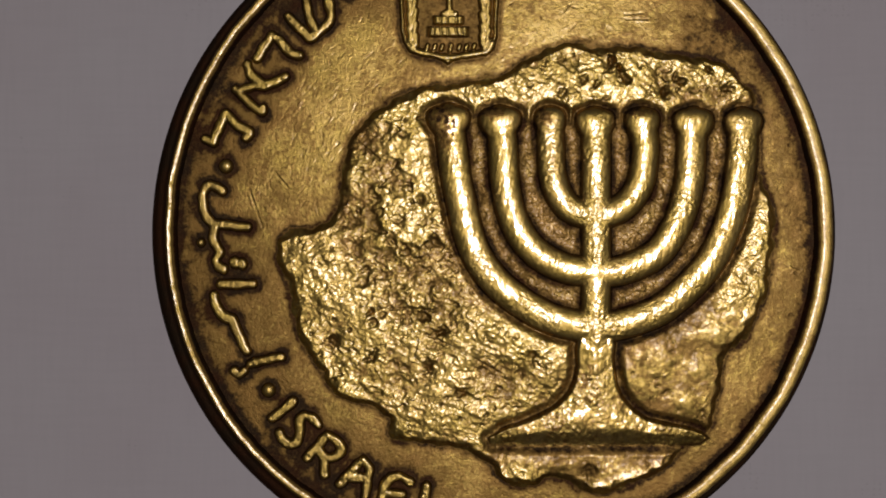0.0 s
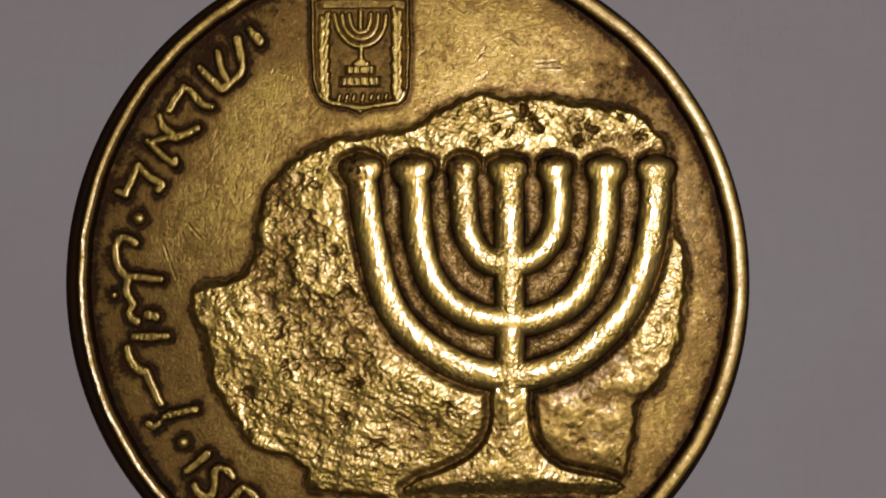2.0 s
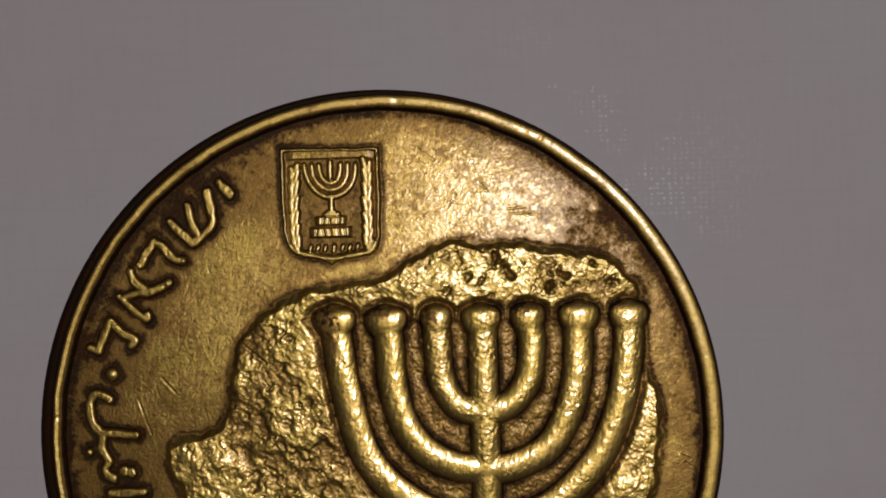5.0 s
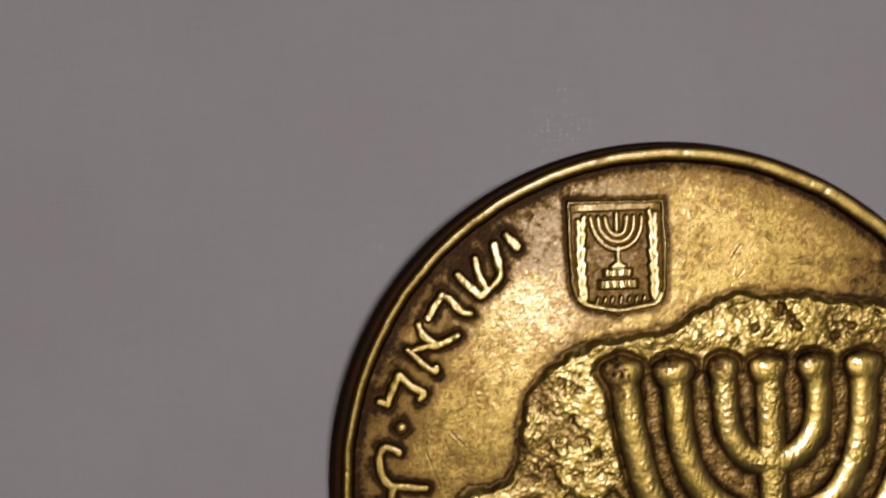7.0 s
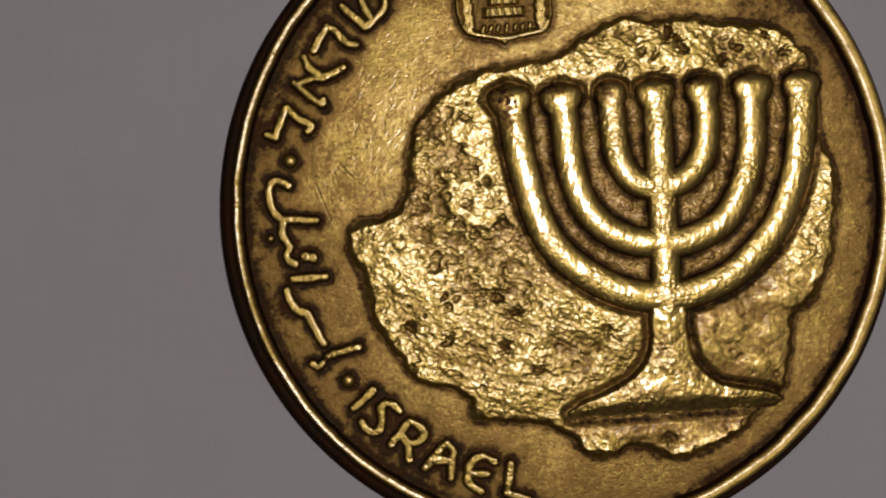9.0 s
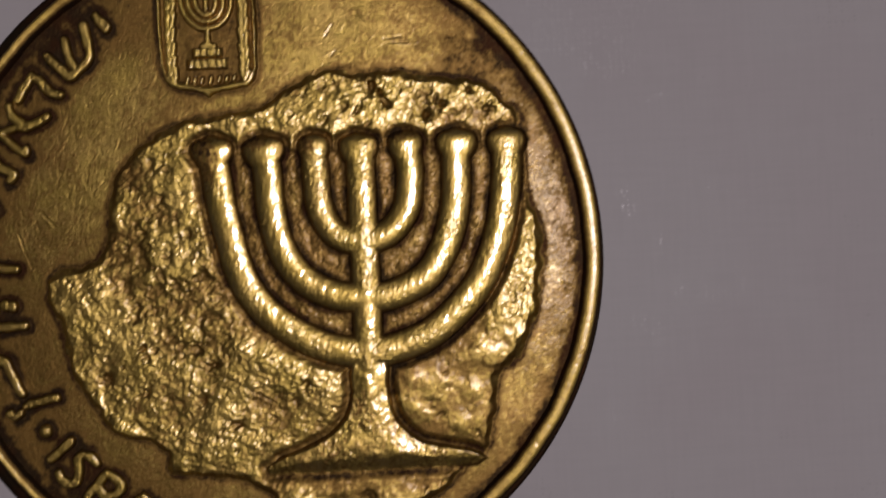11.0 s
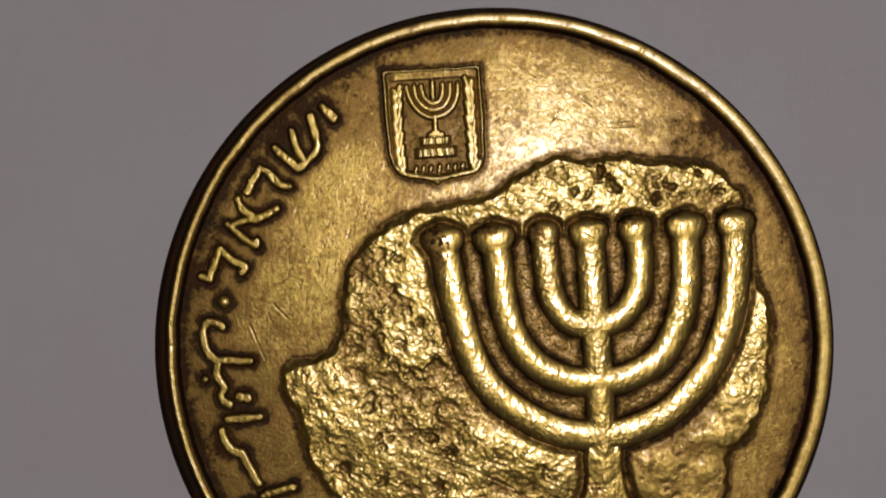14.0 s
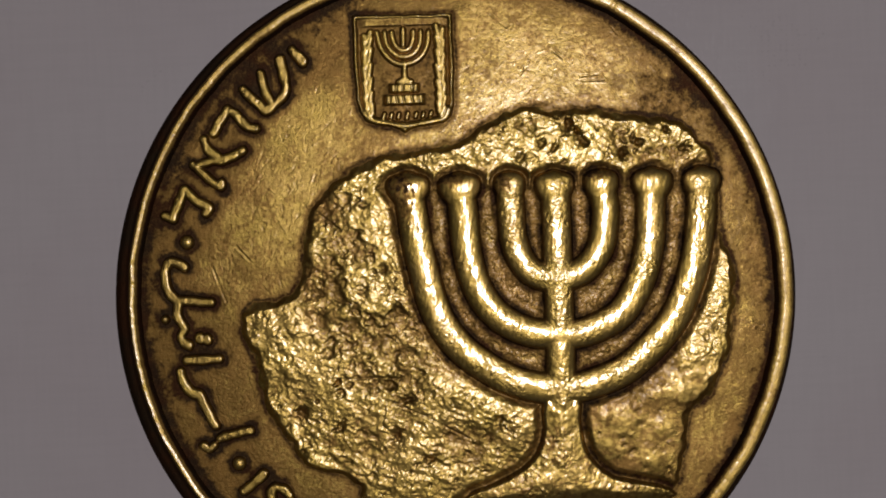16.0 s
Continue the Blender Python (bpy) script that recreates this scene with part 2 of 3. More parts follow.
def join(a, b, soft):
    """The higher of two reliefs, with a soft fillet where they meet."""
    w = np.clip(0.5 + 0.5 * (b - a) / soft, 0, 1)
    return a * (1 - w) + b * w + soft * w * (1 - w)


def signed(line, reach):
    d = away([line + [line[0]]], reach)
    return np.where(within(line), d, -d)


# Outlines and centre lines of the design, in millimetres.
STONE = [(-7.02, -0.9), (-6.97, -0.22), (-6.5, 0.04), (-5.77, 0.17), (-5.32, 0.39), (-5.09, 0.8), (-4.96, 1.62), (-4.81, 2.35), (-4.6, 3.08), (-4.07, 3.71), (-3.16, 4.35), (-2.06, 4.7), (-0.97, 4.86), (0.12, 5.06), (1.03, 5.55), (1.61, 5.89), (2.4, 6.16), (3.4, 5.94), (4.12, 6.03), (5.21, 5.81), (5.94, 5.7), (7.16, 5.5), (7.6, 5.28), (7.93, 4.85), (8.4, 4.45), (8.54, 3.04), (8.56, 1.8), (8.95, 0.76), (8.9, -0.97), (8.56, -2.35), (8.07, -3.36), (7.43, -3.94), (7.29, -5.01), (6.92, -6.2), (6.1, -6.97), (5.22, -7.76), (3.76, -8.29), (3.21, -8.38), (2.05, -7.95), (1.0, -8.15), (0.3, -8.04), (-0.14, -7.5), (-1.0, -7.02), (-2.8, -6.76), (-3.37, -6.54), (-3.6, -5.88), (-5.05, -5.25), (-5.77, -4.23), (-6.4, -3.13), (-6.58, -1.84)]
ARMS = [
    [(-1.45, 3.16), (-1.38, 2.7), (-1.27, 1.8), (-1.08, 0.9), (-0.87, 0.0), (-0.49, -0.92), (0.22, -1.79), (1.36, -2.58), (2.28, -2.93), (3.23, -3.08)],
    [(0.22, 3.14), (0.26, 2.69), (0.3, 1.79), (0.45, 0.89), (0.79, 0.0), (1.4, -0.72), (2.29, -1.17), (3.25, -1.29)],
    [(1.78, 3.13), (1.8, 2.68), (1.86, 1.8), (2.09, 1.15), (2.45, 0.74), (3.26, 0.47)],
    [(4.8, 3.11), (4.83, 2.66), (4.73, 1.76), (4.48, 1.21), (4.03, 0.76), (3.26, 0.47)],
    [(6.32, 3.1), (6.31, 2.65), (6.26, 1.75), (6.07, 0.85), (5.7, -0.03), (5.12, -0.75), (4.09, -1.22), (3.25, -1.3)],
    [(7.95, 3.09), (7.94, 2.64), (7.84, 1.74), (7.67, 0.84), (7.37, -0.04), (6.93, -0.93), (6.22, -1.75), (5.5, -2.37), (4.98, -2.66), (4.08, -2.96), (3.23, -3.08)],
]
STEM = [(3.25, 3.3), (3.25, 0.87), (3.26, -0.93), (3.24, -3.5)]
CUPS = [(-1.5, 3.66, 0.66), (0.16, 3.62, 0.64), (1.77, 3.63, 0.48), (3.21, 3.58, 0.60), (4.72, 3.6, 0.53), (6.36, 3.58, 0.62), (7.95, 3.55, 0.58)]      # middle and half width
FOOT = [(2.64, -3.3), (2.58, -4.3), (2.36, -5.05), (1.8, -5.6), (0.9, -6.02), (0.16, -6.32), (-0.14, -6.86), (3.24, -6.9), (6.6, -6.8), (6.68, -6.38), (6.0, -6.14), (4.9, -5.9), (4.32, -5.45), (4.0, -4.9), (3.88, -4.0), (3.85, -3.3)]
HEBREW = [
    ("letter", [[(-5.08, 8.17), (-4.91, 7.97), (-4.74, 7.79)]]),
    ("letter", [[(-5.5, 7.88), (-5.39, 7.45), (-5.3, 7.05), (-5.35, 6.8), (-5.59, 6.54), (-5.91, 6.28)], [(-6.1, 7.45), (-6.01, 6.98), (-5.76, 6.46)], [(-6.68, 6.95), (-6.4, 6.62), (-6.0, 6.25)]]),
    ("letter", [[(-7.68, 5.59), (-7.47, 5.95), (-7.21, 6.34)], [(-7.21, 6.34), (-6.94, 6.15), (-6.66, 5.81), (-6.3, 5.67)]]),
    ("letter", [[(-7.99, 5.35), (-7.85, 5.03), (-7.51, 4.75)], [(-6.79, 4.99), (-7.2, 4.79), (-7.77, 4.66), (-8.26, 4.56)], [(-8.38, 4.6), (-8.02, 4.24), (-7.56, 3.86), (-7.48, 4.0)]]),
    ("letter", [[(-9.1, 2.89), (-8.92, 3.29), (-8.68, 3.81)], [(-8.68, 3.81), (-8.36, 3.44), (-7.92, 3.19), (-8.04, 3.0)], [(-9.36, 2.98), (-9.1, 2.87)]]),
]
ARABIC = [
    ("letter", [[(-8.79, 1.28), (-8.95, 1.41), (-9.2, 1.5), (-9.39, 1.3), (-9.43, 0.97), (-9.33, 0.54), (-9.1, 0.27)], [(-9.1, 0.26), (-8.55, 0.18), (-7.97, 0.13)], [(-9.01, 0.21), (-9.08, -0.23), (-8.96, -0.54), (-8.88, -0.7), (-8.99, -0.94), (-8.89, -1.14), (-8.73, -1.24)]]),
    ("letter", [[(-8.16, -1.04), (-8.13, -1.1)], [(-8.38, -0.98), (-8.36, -1.05)]]),
    ("letter", [[(-8.82, -1.72), (-8.29, -1.71), (-7.8, -1.7)]]),
    ("letter", [[(-9.04, -2.08), (-8.98, -2.4), (-8.81, -2.7), (-8.6, -2.8), (-8.43, -2.87), (-8.32, -3.16), (-8.15, -3.54), (-7.98, -3.86)]]),
    ("letter", [[(-7.85, -4.29), (-7.46, -4.16), (-6.89, -4.06)], [(-8.36, -4.5), (-8.2, -4.62), (-8.05, -4.5)]]),
]
LATIN = [
    ("letter", [[(-7.16, -6.03), (-6.48, -5.48)]]),
    ("letter", [[(-5.66, -6.22), (-5.86, -6.02), (-6.1, -5.92), (-6.24, -6.1), (-6.25, -6.51), (-6.37, -6.8), (-6.59, -6.86), (-6.8, -6.66), (-6.9, -6.5)]]),
    ("letter", [[(-6.02, -7.28), (-5.36, -6.56)], [(-5.36, -6.56), (-5.02, -6.76), (-4.92, -7.04), (-5.13, -7.26), (-5.43, -7.28), (-5.6, -7.08)], [(-5.43, -7.28), (-5.45, -7.8)]]),
    ("letter", [[(-4.21, -7.34), (-4.95, -8.1)], [(-4.21, -7.34), (-4.01, -7.61), (-4.06, -7.92), (-4.13, -8.5)], [(-4.62, -7.9), (-4.09, -7.92)]]),
    ("letter", [[(-2.7, -8.04), (-3.05, -7.86), (-3.36, -7.96), (-3.56, -8.3), (-3.55, -8.72), (-3.2, -9.02)], [(-3.47, -8.4), (-2.96, -8.45)]]),
    ("letter", [[(-2.16, -8.17), (-2.33, -9.1)], [(-2.33, -9.1), (-1.65, -9.38)]]),
]
LETTERS = HEBREW + ARABIC + LATIN
DOTS = [(-8.68, 2.1), (-7.27, -5.12), (-9.47, -0.37)]
SHIELD = [(-3.1, 9.2), (-1.49, 9.18), (0.09, 9.16), (0.1, 7.43), (0.06, 6.25), (-0.04, 5.9), (-0.28, 5.7), (-0.6, 5.64), (-1.1, 5.6), (-1.36, 5.52), (-1.52, 5.38), (-1.7, 5.52), (-1.95, 5.61), (-2.45, 5.68), (-2.76, 5.82), (-2.96, 6.12), (-3.05, 6.5), (-3.1, 7.53)]
SMALL_STEMS = [[(-1.49, 8.72), (-1.5, 8.2)], [(-1.48, 7.62), (-1.48, 7.12)]]
SMALL_ARMS = [[(-2.33, 8.63), (-2.25, 8.23), (-2.03, 7.86), (-1.75, 7.64), (-1.47, 7.59), (-1.13, 7.68), (-0.85, 7.93), (-0.71, 8.27), (-0.68, 8.61)],
              [(-2.09, 8.62), (-2.02, 8.22), (-1.77, 7.92), (-1.48, 7.82), (-1.17, 7.92), (-0.97, 8.22), (-0.93, 8.62)],
              [(-1.86, 8.61), (-1.8, 8.29), (-1.64, 8.08), (-1.47, 8.03), (-1.28, 8.12), (-1.18, 8.37), (-1.16, 8.63)]]
BRANCHES = [[(-2.64, 8.62), (-2.64, 8.3), (-2.68, 7.6), (-2.68, 6.9), (-2.66, 6.3), (-2.56, 5.94)],
            [(-0.34, 8.78), (-0.32, 8.2), (-0.34, 7.5), (-0.33, 6.8), (-0.33, 6.3), (-0.4, 5.95)]]
PITS = [(-3.94, -2.57), (-3.86, -2.85), (-2.22, -2.68), (-1.7, -3.22), (-5.16, -3.52), (-3.91, -4.03), (-2.11, -4.29), (3.73, 5.6), (3.72, 5.42), (4.2, 4.9), (4.02, 5.08), (3.3, 4.81), (2.85, 4.9), (2.15, 4.42), (5.93, 4.83), (6.82, 5.24), (7.39, 4.61), (5.43, 4.53), (1.2, -3.92), (-1.01, -5.17), (3.03, -7.66)]
FACETS = [(-3.32, 1.22), (-2.38, 1.08), (-2.31, 0.3), (-3.09, 0.27), (-3.29, -0.14), (-2.98, 0.66), (-3.78, 1.02), (-4.31, -1.64), (-3.61, -1.4), (-1.34, -1.14), (-2.11, -2.19), (-3.73, 0.06), (-1.94, -0.3), (-2.96, 3.1), (-3.9, 0.5), (-2.6, -0.6)]
SCRATCHES = [[(-7.94, 1.36), (-7.74, 0.78), (-7.5, 0.12)], [(-7.14, 1.93), (-6.84, 1.6), (-6.57, 1.3)], [(4.03, 6.89), (4.94, 6.89)], [(4.18, 7.04), (4.77, 7.09)], [(3.27, 7.92), (3.65, 7.6)], [(1.35, 9.08), (1.86, 8.68)], [(2.22, 7.12), (2.52, 7.55)], [(5.06, 8.83), (5.4, 8.35)], [(9.57, -1.07), (9.84, -1.18)], [(9.65, -1.29), (9.92, -1.46)]]

owner = np.zeros((N, N), np.int16)           # which part of the design holds each place
names = {0: ("field", None, "brown tarnished field with fine scratches")}


def claim(mask, name, above=None, label=""):
    key = len(names)
    names[key] = (name, above, label)
    owner[mask] = key
    return key


# The field: nearly flat, rubbed and scratched.
rin = np.hypot(X - RING_IN[0], Y - RING_IN[1])
fine = grainy(0.055)
mid = grainy(0.25)
broad = grainy(1.4)
height = 0.004 * broad + 0.0011 * fine + 0.0013 * mid
for count, turn, spread, zone in ((260, 62, 20, (-5.6, 4.4, 2.4)), (140, 20, 60, (3.5, 7.6, 2.6)), (160, 80, 40, (-6.5, 1.5, 2.2)), (700, 0, 90, (0.0, 0.0, 10.5))):
    for _ in range(count):
        x, y = zone[0] + rng.normal() * zone[2] * 0.5, zone[1] + rng.normal() * zone[2] * 0.5
        a, long = radians(turn + rng.normal() * spread), rng.uniform(0.08, 0.42)
        end = np.array((x + long * math.cos(a), y + long * math.sin(a)))
        d = None
        lo, hi = np.minimum((x, y), end) - 0.08, np.maximum((x, y), end) + 0.08
        i0, i1 = np.searchsorted(AXIS, (lo[0], hi[0]))
        j0, j1 = np.searchsorted(AXIS, (lo[1], hi[1]))
        w = end - (x, y)
        px, py = X[j0:j1, i0:i1] - x, Y[j0:j1, i0:i1] - y
        t = np.clip((px * w[0] + py * w[1]) / (w @ w), 0, 1)
        d = np.hypot(px - t * w[0], py - t * w[1])
        height[j0:j1, i0:i1] -= rng.uniform(-0.006, 0.009) * np.exp(-(d / rng.uniform(0.014, 0.026)) ** 2) * (0.3 + 0.7 * np.sin(np.pi * np.clip(t, 0.02, 0.98)))
cut = away(SCRATCHES, 0.2)
height -= (0.016 * np.exp(-((cut + 0.010 * mid) / 0.032) ** 2) - 0.006 * np.exp(-((cut - 0.06) / 0.03) ** 2)) * np.clip(0.7 + 0.5 * mid, 0, 1.5)

# The rough stone that fills the middle.
edge = signed(spline(STONE, 5, True)[:-1], 1.3) + 0.035 * grainy(0.30) + 0.010 * grainy(0.14)
STEM = [CUPS[3][:2]] + STEM
tubes = [(spline([c[:2]] + a), w) for a, c, w in zip(ARMS, CUPS[:3] + CUPS[4:], (0.47, 0.45, 0.42, 0.42, 0.45, 0.46))] + [(STEM, 0.45)]
tube_away = [away([line], 1.2) for line, w in tubes]
foot = signed(spline(FOOT, 2, True)[:-1], 0.9)


def cup(x, y, half):
    """How far out on a rounded cup a place lies: 0 in its middle, 1 along its outline."""
    v = Y - y
    return (np.abs((X - x) / (half - 0.20 * half * smooth(0.0, -0.6, v))) ** 2.6 + np.abs(v / np.where(v > 0, 0.38, 0.66)) ** 2.6) ** (1 / 2.6)


near = np.minimum.reduce([d - w for d, (line, w) in zip(tube_away, tubes)] + [-foot])
for spot in CUPS:
    near = np.minimum(near, (cup(*spot) - 1) * 0.48)
lumps = grainy(0.55)
chips = grainy(0.26)
sharp = grainy(0.085)
streaks = grainy(0.12, 4.0, -24.0)
lower = smooth(1.0, -4.0, Y) * smooth(3.5, 1.0, X)
creased = 0.80 - np.abs(grainy(0.24))
flaked = 0.80 - np.abs(grainy(0.13, 1.8, -25.0))
calm = 1 - 0.55 * smooth(1.5, 3.5, X) * smooth(-2.0, -4.0, Y)                    # the stone is smoother beside the foot
stone = 0.17 + 0.026 * grainy(1.3) + 0.014 * lumps + (0.006 * chips - 0.006 * creased + 0.0045 * flaked + 0.0042 * sharp) * calm + 0.0035 * lower * streaks
ragged = grainy(0.13)
for k in range(420):
    if k < len(PITS):
        x, y = PITS[k]
        size, deep = rng.uniform(0.15, 0.22), rng.uniform(0.08, 0.12)
    else:
        x, y = rng.uniform(-6.5, 8.5), rng.uniform(-8.2, 6.0)
        size, deep = rng.uniform(0.04, 0.11), rng.uniform(0.010, 0.045)
    i0, i1 = np.searchsorted(AXIS, (x - 0.5, x + 0.5))
    j0, j1 = np.searchsorted(AXIS, (y - 0.5, y + 0.5))
    a = rng.uniform(0, math.pi)
    px, py = X[j0:j1, i0:i1] - x, Y[j0:j1, i0:i1] - y
    u, v = px * math.cos(a) + py * math.sin(a), (py * math.cos(a) - px * math.sin(a)) * rng.uniform(1.0, 2.0)
    q = (u * u + v * v) / size ** 2 * np.exp(0.5 * ragged[j0:j1, i0:i1])
    stone[j0:j1, i0:i1] -= deep * np.exp(-q)
for k in range(2300):
    x, y = rng.uniform(-6.5, 8.5), rng.uniform(-8.2, 6.0)
    a, long = radians(rng.choice((-25, 62)) + rng.normal() * 22), rng.uniform(0.05, 0.34)
    w = np.array((math.cos(a), math.sin(a))) * long
    i0, i1 = np.searchsorted(AXIS, (x + min(w[0], 0) - 0.08, x + max(w[0], 0) + 0.08))
    j0, j1 = np.searchsorted(AXIS, (y + min(w[1], 0) - 0.08, y + max(w[1], 0) + 0.08))
    px, py = X[j0:j1, i0:i1] - x, Y[j0:j1, i0:i1] - y
    t = np.clip((px * w[0] + py * w[1]) / (w @ w), 0, 1)
    d = np.hypot(px - t * w[0], py - t * w[1])
    stone[j0:j1, i0:i1] -= rng.uniform(-0.016, 0.010) * np.exp(-(d / 0.020) ** 2)
cracks = away([[(-4.35, -2.42), (-3.4, -2.5), (-2.6, -2.46), (-1.9, -2.56)], [(-3.0, -2.5), (-2.96, -3.1)], [(-2.5, 0.95), (-1.9, 0.9), (-1.5, 1.0)], [(-2.2, -3.3), (-1.2, -3.75), (0.3, -4.6)], [(-4.4, 2.9), (-3.7, 2.3)]], 0.15)
stone -= 0.022 * np.exp(-(cracks / 0.03) ** 2)
between = signed([np.array(p) for p in tubes[0][0] + tubes[5][0][::-1]], 0.5)      # the sunk ground between the arms
# Its upper half has been worn to a flat with angular pits left in it.
plain = np.maximum(smooth(1.25, 0.75, np.hypot((X + 3.2) / 2.3, (Y - 0.4) / 4.1) + 0.10 * lumps), 0.9 * smooth(1.2, 0.8, np.hypot((X - 4.6) / 3.2, (Y - 5.0) / 0.85) + 0.12 * lumps))
for k in range(330):
    a, q = rng.uniform(0, 2 * math.pi), math.sqrt(rng.uniform())
    x, y = (-3.2 + 2.1 * q * math.cos(a), 0.7 + 3.8 * q * math.sin(a)) if k < 300 else (4.6 + 3.2 * q * math.cos(a), 5.0 + 0.8 * q * math.sin(a))
    big = k < len(FACETS)
    if big:
        x, y = FACETS[k]
    i0, i1 = np.searchsorted(AXIS, (x - 0.35, x + 0.35))
    j0, j1 = np.searchsorted(AXIS, (y - 0.35, y + 0.35))
    a, size = rng.uniform(0, math.pi), rng.uniform(0.14, 0.22) if big else rng.uniform(0.06, 0.13)
    px, py = X[j0:j1, i0:i1] - x, Y[j0:j1, i0:i1] - y
    u, v = px * math.cos(a) + py * math.sin(a), (py * math.cos(a) - px * math.sin(a)) * rng.uniform(1.0, 1.5)
    q = np.maximum(np.abs(u), np.maximum(np.abs(0.5 * u + 0.87 * v), np.abs(0.5 * u - 0.87 * v))) / size * np.exp(0.12 * ragged[j0:j1, i0:i1])
    stone[j0:j1, i0:i1] -= (rng.uniform(0.035, 0.06) if big else rng.uniform(0.008, 0.028)) / (1 + q ** 4)
crest = 0.168 + 0.004 * grainy(0.9) + 0.0045 * chips + 0.0030 * flaked + 0.0026 * sharp
level = -join(-stone, -crest, 0.02)
plain = 0.8 * plain
stone = stone * (1 - plain) + level * plain
polished = plain * smooth(-0.02, 0.0, stone - crest)
calm = np.maximum(smooth(1.2, 0.8, np.hypot((X - 6.0) / 2.6, (Y + 4.0) / 2.6) + 0.10 * lumps), smooth(-6.6, -7.0, Y))      # softer ground beside and under the foot
stone += (0.75 * soften(stone, 0.085) + 0.25 * soften(stone, 0.03) - stone) * 0.85 * calm
hollow = np.maximum(smooth(0.30, 0.0, near), smooth(-0.1, 0.2, between))
face = stone.copy()
stone = stone * (1 - 0.80 * hollow) * (1 - 0.25 * (1 - plain) * smooth(0.8, 0.2, near)) + (0.009 * chips + 0.005 * sharp) * hollow
rise = smooth(-0.02, 0.26, edge)
height = height * (1 - rise) + (stone + 0.02) * rise
claim(edge > 0.0, "stone_relief", label="rough pitted stone shape in bright worn metal")

# The seven-branched lampstand in front of it.
rough = smooth(0.0, 1.5, grainy(0.8) + 0.5 * grainy(0.25))        # patches that were never rubbed smooth
knot = smooth(1.1, 0.5, np.hypot((X - 3.35) / 0.9, (Y + 2.9) / 0.75))          # the gritty joint of stem and lowest arms
dent = 0.0022 * grainy(0.25) + 0.0013 * grainy(0.10) + 0.0016 * grainy(0.07, 4.0, 80.0) + (rough + 0.6 * smooth(-3.2, -4.6, Y) + knot) * 0.0035 * grainy(0.09)
stand = claim(foot > 0.0, "lampstand", label="polished seven-branched lampstand in rounded relief")
up = 0.17 * np.minimum(np.sin(np.pi / 2 * np.clip(foot / 0.17, 0, 1)), np.sin(np.pi / 2 * np.clip((Y + 6.90) / 0.72, 0, 1))) + 0.07 * smooth(0.05, 0.75, foot) + 0.005 * chips * smooth(0, 0.2, foot)
height = np.where(foot > -0.12, join(height, np.where(foot > 0, 0.015 + up + dent, 0.015 + 0.5 * foot), 0.03), height)
for d, (line, half) in zip(tube_away, tubes):
    body = 0.245 - 0.108 * np.minimum(d / half, 1) ** 2.2 + dent * (d < half) - 1.5 * np.maximum(d - half, 0)
    claim(d < half, "arm" if line is not STEM else "stem", stand)
    height = np.where(d < half + 0.12, join(height, body, 0.02), height)
for spot in CUPS:
    q = cup(*spot)
    body = 0.285 - 0.115 * np.minimum(q, 1) ** 2.2 + 0.9 * dent * (q < 1) - 0.7 * np.maximum(q - 1, 0)
    claim(q < 1, "cup", stand)
    height = np.where(q < 1.25, join(height, body, 0.02), height)

# The legend round the edge.
legend = np.full((N, N), 2.0)
for name, strokes in LETTERS:
    d = away([spline(s, 5) for s in strokes], 0.5)
    d = np.where(d < 0.5, np.maximum(d - 0.008 + 0.016 * mid, 0), d)
    legend = np.minimum(legend, np.where(d < 0.5, d, 2.0))
    body = 0.14 * np.maximum(1 - (d / 0.165) ** 4, 0) + 0.9 * dent
    claim(d < 0.15, name, label="worn raised letter, bright on top")
    height = np.where(d < 0.17, np.maximum(height, body + 0.3 * height), height)
for k, (x, y) in enumerate(DOTS):
    d = np.hypot(X - x, Y - y)
    size = 0.23 if k < 2 else 0.15
    legend = np.minimum(legend, d + 0.15 - size)
    claim(d < size * 0.95, "dot", label="small raised dot in the legend")
    height = np.where(d < size, np.maximum(height, 0.16 * np.sqrt(np.maximum(1 - (d / size) ** 2, 0))), height)

# The little shield with its emblem.
plate = signed([np.array(p) for p in SHIELD], 0.6) + 0.007 * mid
shield = claim(plate > 0.0, "shield", label="small raised shield with a lampstand between two branches")
inner = 0.015 + 0.10 * np.exp(-((plate - 0.07) / 0.06) ** 2) * (0.85 + 0.15 * broad) + 0.003 * mid + 0.4 * dent
height = np.where(plate > 0, inner, height)
band = np.maximum(np.abs(X + 1.5) / 1.54, np.abs(Y - 8.98) / 0.17)                # the flat band along its top
height = np.where((band < 1) & (plate > 0.02), np.maximum(height, 0.02 + 0.045 * (1 - smooth(0.75, 1.0, band)) + 0.6 * dent), height)
foot_rim = away([spline([(-2.86, 6.05), (-2.6, 5.84), (-2.2, 5.73), (-1.52, 5.60), (-0.8, 5.70), (-0.3, 5.80), (-0.1, 6.1)], 4)], 0.3)      # and the broad rim along its foot
height = np.where((foot_rim < 0.16) & (plate > 0.0), np.maximum(height, 0.015 + 0.11 * (1 - (foot_rim / 0.16) ** 2) + 0.6 * dent), height)


def small(lines, half, tall, name):
    global height
    d = away(lines, 0.25)
    claim(d < half, name, shield)
    height = np.where(d < half * 1.2, np.maximum(height, 0.02 + tall * np.maximum(1 - (d / (half * 1.2)) ** 3.4, 0) ** 0.9 + 0.5 * dent), height)


